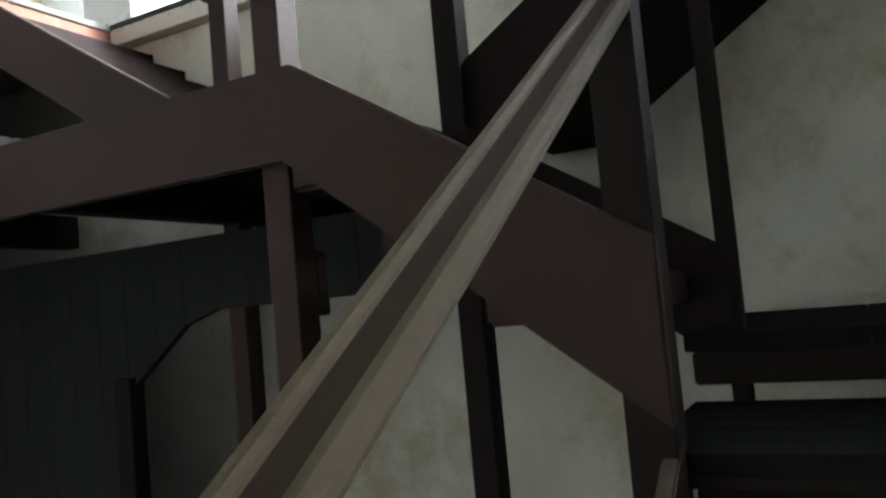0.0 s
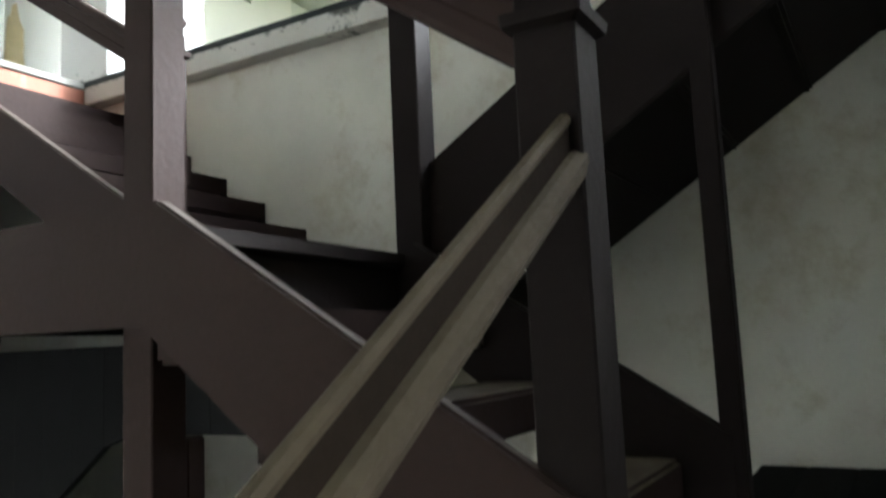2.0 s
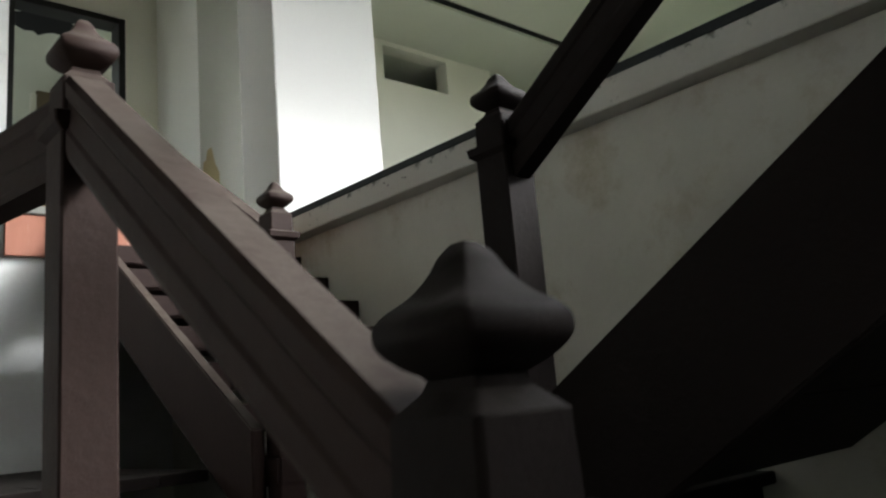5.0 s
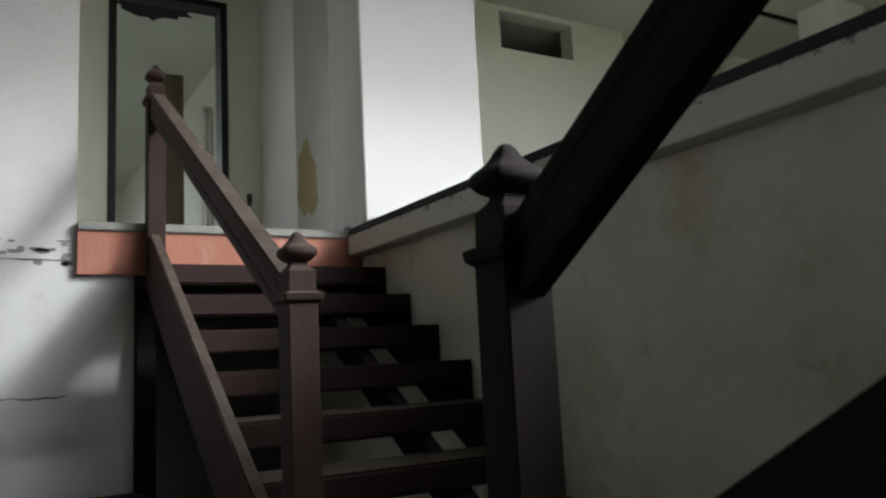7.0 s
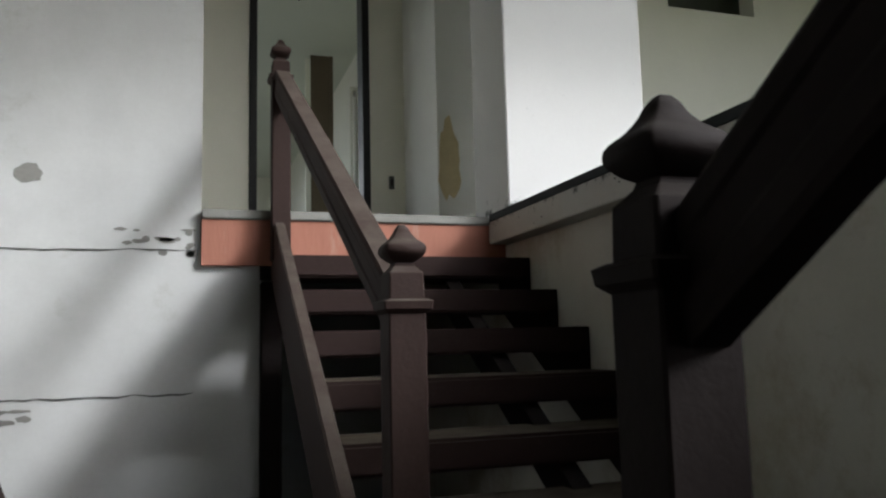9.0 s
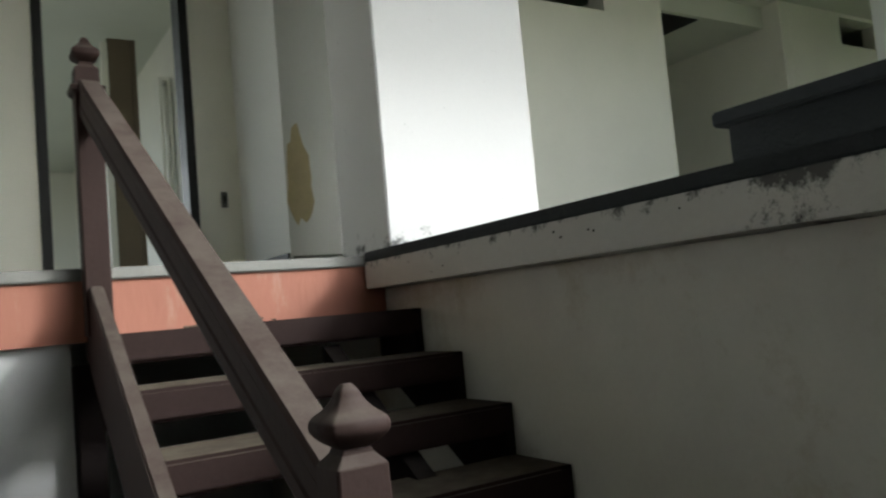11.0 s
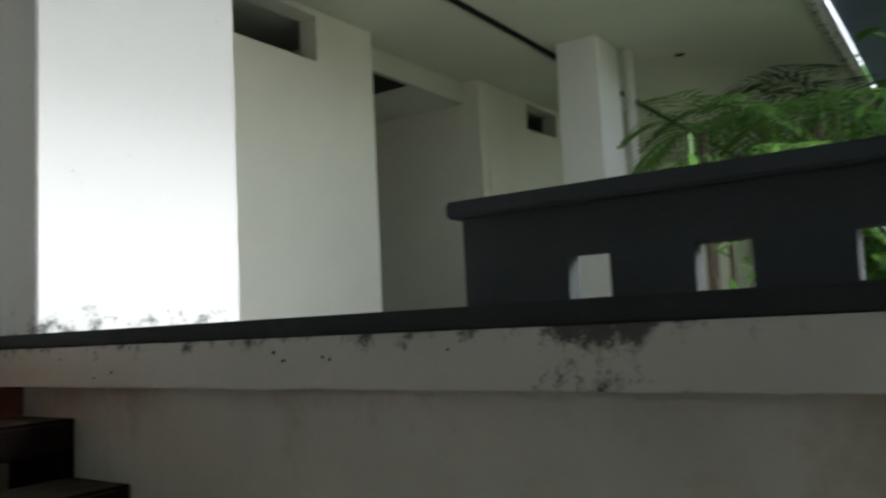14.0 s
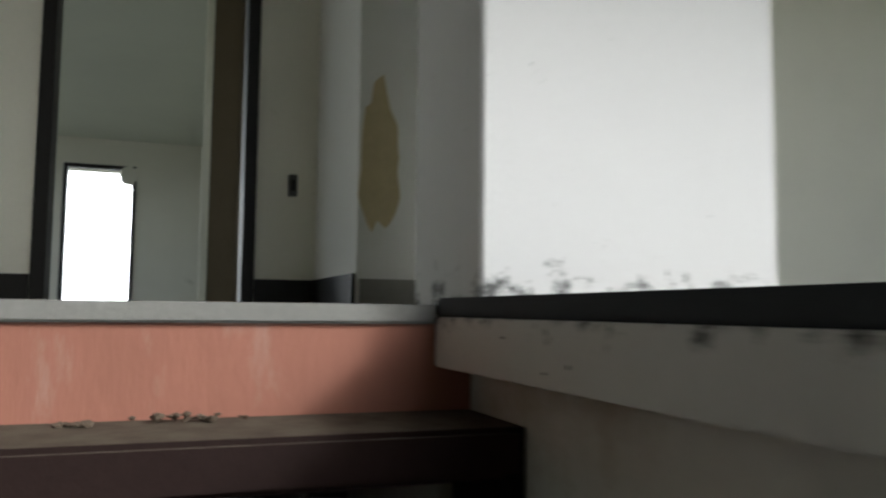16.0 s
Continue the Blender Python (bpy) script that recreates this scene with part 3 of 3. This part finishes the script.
def doorway(name, x0, x1, y, z0, z1, mat, label, w=0.055, deep=0.17):
    ob = thing(name, label, "door frame", at=((x0 + x1) / 2, y, z0))
    cx = (x0 + x1) / 2
    part("jamb", box(x0 - cx, x0 - cx + w, -0.01, deep, 0, z1 - z0), mat, ob, bevel=0.004)
    part("jamb", box(x1 - cx - w, x1 - cx, -0.01, deep, 0, z1 - z0), mat, ob, bevel=0.004)
    part("head", box(x0 - cx + w, x1 - cx - w, -0.01, deep, z1 - z0 - w, z1 - z0), mat, ob, bevel=0.004)
    return ob


doorway("door_frame", -1.222, -0.333, 1.74, Z1, 2.425, FRAME, "black painted empty door frame")
doorway("end_door_frame", -2.10, -1.10, 10.79, Z1, 2.36, FRAME, "dark frame of the broken end doorway")
doorway("side_door_frame", -0.02, 0.09, 4.0, Z1, 2.3, PLASTER, "pale frame on the corridor wall", 0.03)

leaf = thing("door_leaf", "brown plywood door leaf standing open in the corridor", "door", at=(-0.38, 4.2, Z1))
part("panel", box(-0.02, 0.18, 0, 0.04, 0.0, 2.44), BROWN, leaf, bevel=0.004)
part("pale_lining", box(-0.075, -0.0205, 0.0, 0.05, 0.0, 2.40), PLASTER, leaf, "pale lining beside the leaf", 0.003)
part("edge_strip", box(0.182, 0.22, -0.005, 0.045, 0.0, 2.44), BROWN, leaf, bevel=0.003)

for nm, q in (("baseboard_door_left", (-1.58, -1.225, 1.735, 1.748)), ("baseboard_door_right", (-0.33, -0.065, 1.735, 1.748)),):
    structure(nm, box(q[0], q[1], q[2], q[3], Z1, Z1 + 0.12), FRAME, "black painted skirting", "skirting")
structure("baseboard_side", box(-0.075, -0.062, 0.95, 1.73, Z1, Z1 + 0.12), FRAME, "black painted skirting", "skirting")
structure("baseboard_corner", box(-0.05, 0.7, 0.927, 0.938, Z1, Z1 + 0.10), SLAB, "grey cement skirting", "skirting")

sw = thing("light_switch", "small dark switch on the cream wall", "switch", at=(-0.17, 1.746, Z1 + 0.55))
part("plate", box(-0.02, 0.02, -0.012, 0, -0.05, 0.05), SWITCH, sw, bevel=0.003)
part("rocker", box(-0.009, 0.009, -0.018, -0.012, -0.025, 0.025), FRAME, sw, bevel=0.002)

pipe = thing("drain_pipe", "pale drain pipe down the gallery column", "pipe", at=(5.63, -0.12, Z1))
_bm = bmesh.new()
bmesh.ops.create_cone(_bm, cap_ends=True, segments=14, radius1=0.05, radius2=0.05, depth=ZC - Z1, matrix=Matrix.Translation((0, 0, (ZC - Z1) / 2)))
part("tube", _bm, PIPE, pipe)
for zz in (0.5, 1.9):
    part("bracket", box(-0.06, 0.06, -0.02, 0.065, zz, zz + 0.03), PIPE, pipe)


def downlight(x, y):
    ob = thing("downlight_hole", "round downlight socket in the ceiling, its shade a near-black disc", "downlight", "downlights of the gallery", (x, y, ZC))
    bm = bmesh.new()
    bmesh.ops.create_cone(bm, cap_ends=True, segments=20, radius1=0.05, radius2=0.05, depth=0.012, matrix=Matrix.Translation((0, 0, -0.006)))
    # near-black disc paints the shade inside the socket
    part("socket", bm, DARK, ob)
    bm = bmesh.new()
    bmesh.ops.create_cone(bm, cap_ends=False, segments=20, radius1=0.058, radius2=0.064, depth=0.016, matrix=Matrix.Translation((0, 0, -0.008)))
    part("rim", bm, PIPE, ob)


for px, py in ((4.04, -0.44), (6.12, -0.47), (2.0, -0.45), (-0.75, 1.2)):
    downlight(px, py)


def ragged(name, label, cx, cy, cz, w, hgt, axis, mat, seed, thick=0.004, cat="patch", steps=26):
    """A thin ragged patch of another coat on a wall."""
    rnd = random.Random(seed)
    pts = []
    for i in range(steps):
        a = 2 * math.pi * i / steps
        k = 0.75 + 0.35 * rnd.random()
        pts.append((w / 2 * k * math.cos(a) * (0.8 + 0.3 * abs(math.cos(a))), hgt / 2 * k * math.sin(a)))
    ob = tagged(put_mesh(name, prism(pts, axis, 0, thick), mat), label, cat)
    ob.location = (cx, cy, cz)
    return ob


ragged("peeled_paint_patch", "bare yellow patch where paint has peeled", 0.02, 0.9355, 0.80, 0.16, 0.58, "y", PEEL, 4)
# no real hole: a near-black sheet paints its shade on the ceiling
ragged("ceiling_hole", "near-black ragged sheet standing for a hole in the corridor ceiling", -0.72, 2.75, ZC - 0.006, 0.62, 0.5, "z", DARK, 8, cat="hole")
ragged("broken_plaster", "broken lump of plaster in the end doorway corner", -1.2, 10.775, 2.22, 0.26, 0.34, "y", PLASTER, 77, 0.01, "plaster")
hatch = thing("ceiling_hatch", "open hatch in the passage ceiling, its unlit depth a near-black sheet", "hatch", at=(3.74, 1.66, 2.53))
# near-black sheet paints the shade inside the hatch
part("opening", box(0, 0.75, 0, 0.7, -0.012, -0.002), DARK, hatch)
part("lip", box(-0.03, 0.0, -0.02, 0.72, -0.03, -0.002), PLASTER, hatch)

# a few plaster chips on the edge beam
_r = random.Random(11)
for i in range(9):
    ragged("beam_chip", "small dark chip in the edge beam paint", -0.1035, -0.2 - 2.6 * _r.random(), 0.13 + 0.07 * _r.random(), 0.004 + 0.008 * _r.random(), 0.004 + 0.008 * _r.random(), "x", MOSS, 200 + i, 0.003, "chip", 12)

# fallen plaster crumbs on the top tread
for i in range(42):
    rr = random.Random(300 + i)
    cx, cy = (-0.66 + rr.gauss(0, 0.045), -0.06 - abs(rr.gauss(0, 0.02))) if i < 26 else (-0.885 + rr.gauss(0, 0.02), -0.08 - abs(rr.gauss(0, 0.015)))
    bm = bmesh.new()
    bmesh.ops.create_icosphere(bm, subdivisions=1, radius=0.006 + 0.008 * rr.random())
    for v in bm.verts:
        v.co *= 0.7 + 0.5 * rr.random()
        v.co.z *= 0.55
    ob = tagged(put_mesh("plaster_crumb", bm, CHIP), "crumb of fallen plaster on the top tread", "debris", "plaster crumbs")
    ob.location = (cx, cy, 0.004 + (0.012 * rr.random() if i < 26 else 0))

# cracks and ledge lines of the left wall
for z0, seed in ((0.055, 1), (-0.62, 2)):
    rr = random.Random(seed)
    x, lo, hi = -3.6, [], []
    while x < -1.585:
        dz, w = 0.010 * (rr.random() - 0.5), 0.002 + 0.008 * rr.random()
        lo.append((x, z0 + dz - w))
        hi.append((x, z0 + dz))
        x += 0.03 + 0.06 * rr.random()
    tagged(put_mesh("wall_crack", prism(lo + hi[::-1], "y", -0.004, 0.0), MOSS), "dark horizontal crack across the white wall", "crack")
for i in range(16):
    rr = random.Random(500 + i)
    ragged("flaked_plaster", "grey flaked plaster on the white wall", -1.62 - 0.5 * rr.random() ** 2, -0.003, 0.06 + 0.14 * (rr.random() - 0.3), 0.02 + 0.06 * rr.random(), 0.01 + 0.03 * rr.random(), "y", SLAB, 600 + i, 0.003, "flake", 14)
for i in range(14):
    rr = random.Random(700 + i)
    ragged("flaked_plaster", "grey flaked plaster on the white wall", -2.3 - 0.8 * rr.random(), -0.003, -0.66 - 0.07 * rr.random(), 0.04 + 0.08 * rr.random(), 0.01 + 0.03 * rr.random(), "y", SLAB, 800 + i, 0.003, "flake", 14)
ragged("wall_stain", "grey round stain on the white wall", -2.33, -0.003, 0.40, 0.12, 0.10, "y", SLAB, 41, 0.003, "stain", 18)


# ---- garden ----
def leaf_blade(bm, base, tip, width, droop):
    """A narrow folded blade from base to tip."""
    base, tip = Vector(base), Vector(tip)
    d = tip - base
    side = d.cross(Vector((0, 0, 1)))
    side = (side.normalized() if side.length > 1e-6 else Vector((1, 0, 0))) * width / 2
    mid1, mid2 = base + d * 0.4 + Vector((0, 0, droop)), base + d * 0.75 + Vector((0, 0, droop * 0.8))
    vs = [bm.verts.new(p) for p in (base, mid1 - side, mid1 + Vector((0, 0, -width * 0.15)), mid1 + side, mid2 - side * 0.7, mid2, mid2 + side * 0.7, tip)]
    for f in ((0, 1, 2), (0, 2, 3), (1, 4, 5, 2), (2, 5, 6, 3), (4, 7, 5), (5, 7, 6)):
        bm.faces.new([vs[i] for i in f])


def palm(x, y, foot, height, fronds, size, seed, mat, label):
    ob = thing("palm", label, "palm", "garden plants", (x, y, foot))
    rr = random.Random(seed)
    bm = bmesh.new()
    bmesh.ops.create_cone(bm, cap_ends=True, segments=9, radius1=0.07, radius2=0.04, depth=height, matrix=Matrix.Translation((0, 0, height / 2)))
    part("trunk", bm, BARK, ob)
    bm = bmesh.new()
    for i in range(fronds):
        a = 2 * math.pi * (i / fronds + 0.05 * rr.random())
        L, rise = size * (0.7 + 0.4 * rr.random()), 0.2 + 0.9 * rr.random()
        prev = None
        for k in range(13):
            u = k / 12
            p = Vector((math.cos(a) * L * u, math.sin(a) * L * u, height + L * (rise * u - 1.0 * u * u)))
            if prev is not None and k > 1:
                d = (p - prev).normalized()
                s = d.cross(Vector((0, 0, 1))).normalized()
                reach = 0.32 * size * math.sin(math.pi * min(1, u * 0.85 + 0.12))
                for sg in (-1, 1):
                    leaf_blade(bm, p, p + s * sg * reach + d * reach * 0.7 + Vector((0, 0, -0.25 * reach)), 0.035 * size, 0.02)
                leaf_blade(bm, prev, p, 0.016, 0)
            prev = p
    part("crown", bm, mat, ob)


def shrub(x, y, foot, height, spread, count, seed, mat, label, leaf_len=0.16, name="shrub"):
    ob = thing(name, label, name, "garden plants", (x, y, foot))
    rr = random.Random(seed)
    stems, leaves = bmesh.new(), bmesh.new()
    for i in range(max(6, count // 40)):
        a, tilt = rr.random() * 6.283, rr.random() * 0.6
        top_p = Vector((math.cos(a) * spread * tilt, math.sin(a) * spread * tilt, height * (0.6 + 0.4 * rr.random())))
        box(-0.012, 0.012, -0.012, 0.012, 0, top_p.length, stems)
        q = Vector((0, 0, 1)).rotation_difference(top_p.normalized()).to_matrix()
        for v in stems.verts[-8:]:
            v.co = q @ v.co
        for k in range(count // max(6, count // 40)):
            u = 0.3 + 0.7 * rr.random()
            p = top_p * u + Vector((rr.gauss(0, spread * 0.22), rr.gauss(0, spread * 0.22), rr.gauss(0, height * 0.08)))
            d = Vector((rr.gauss(0, 1), rr.gauss(0, 1), rr.gauss(0.1, 0.6))).normalized() * leaf_len * (0.6 + 0.7 * rr.random())
            leaf_blade(leaves, p, p + d, leaf_len * 0.26, 0.02)
    part("stems", stems, BARK, ob)
    part("leaves", leaves, mat, ob)


def tree(x, y, foot, height, seed, mat, label):
    ob = thing("tree", label, "tree", "garden trees", (x, y, foot))
    rr = random.Random(seed)
    bm = bmesh.new()
    bmesh.ops.create_cone(bm, cap_ends=True, segments=10, radius1=0.2, radius2=0.09, depth=height * 0.7, matrix=Matrix.Translation((0, 0, height * 0.35)))
    leaves = bmesh.new()
    for i in range(26):
        a, r = rr.random() * 6.283, height * 0.34 * math.sqrt(rr.random())
        c = Vector((math.cos(a) * r, math.sin(a) * r, height * (0.35 + 0.6 * rr.random())))
        start = Vector((0, 0, min(c.z * 0.75, height * 0.66)))
        d = c - start
        q = Vector((0, 0, 1)).rotation_difference(d.normalized()).to_matrix().to_4x4()
        bmesh.ops.create_cone(bm, cap_ends=True, segments=6, radius1=0.045, radius2=0.012, depth=d.length, matrix=Matrix.Translation(start + d / 2) @ q)
        for k in range(150):
            p = c + Vector((rr.gauss(0, 0.5), rr.gauss(0, 0.5), rr.gauss(0, 0.36)))
            e = Vector((rr.gauss(0, 1), rr.gauss(0, 1), rr.gauss(-0.2, 0.7))).normalized() * (0.26 + 0.24 * rr.random())
            leaf_blade(leaves, p, p + e, 0.17, 0.03)
    part("trunk", bm, BARK, ob)
    part("crown", leaves, mat, ob)


ZE = ZG - 1.0
palm(4.6, -1.05, ZE, 6.25, 14, 0.85, 21, LEAF, "yellow-green areca palm behind the parapet")
palm(6.0, -1.2, ZE, 6.6, 14, 1.0, 22, LEAF_DARK, "green feathery palm beside the gallery")
palm(5.3, -1.75, ZE, 6.3, 14, 1.0, 23, LEAF, "green feathery palm beside the gallery")
palm(7.4, -1.6, ZE, 6.9, 14, 1.2, 24, LEAF_DARK, "tall green palm in the garden")
palm(3.4, -1.7, ZE, 5.6, 12, 0.8, 25, LEAF, "low green palm close to the parapet")
shrub(3.6, -2.5, ZE, 5.5, 1.0, 900, 31, LEAF, "bright green leafy shrub close to the gallery")
shrub(5.0, -2.7, ZE, 6.7, 1.4, 1200, 32, LEAF, "bright green leafy shrub with pointed leaves", 0.22)
shrub(2.6, -4.6, ZE, 5.6, 1.0, 900, 33, LEAF, "bright green leafy shrub close to the parapet", 0.18)
shrub(7.0, -5.0, ZE, 6.6, 1.8, 1200, 34, LEAF_DARK, "dark green shrub in the garden", 0.24)
shrub(4.3, -3.4, ZE, 7.5, 0.75, 1100, 37, LEAF, "tall bright green shrub rising above the edge wall", 0.2)
shrub(2.6, -1.62, ZE, 5.4, 0.7, 1100, 36, LEAF, "small bright green shrub close behind the parapet", 0.2)
shrub(6.0, -1.9, ZE, 4.9, 0.9, 700, 35, LEAF_DARK, "low dark green shrub beside the gallery", 0.16)
tree(8.5, -4.6, ZE, 8.8, 51, LEAF, "leafy bright green tree in the garden")
tree(13, -3.5, ZE, 8.5, 52, LEAF, "leafy green tree in the garden")


# white house across the garden
house = thing("garden_house", "plain white house with a dark window across the garden", "house", at=(18, -1.5, ZE))
part("wall", box(0, 5, -2.2, 9, 0, 6.2), WHITE, house)
part("roof", prism([(-2.5, 6.2), (9.3, 6.2), (3.4, 8.2)], "x", -0.3, 5.3), SLAB, house)
for wy in (0.2, 2.6, 5.4):
    win = part("window", box(-0.03, -0.002, wy, wy + 0.9, 4.3, 5.4), FRAME, house)
    part("pane", box(-0.045, -0.032, wy + 0.08, wy + 0.82, 4.38, 5.32), DARK, win)
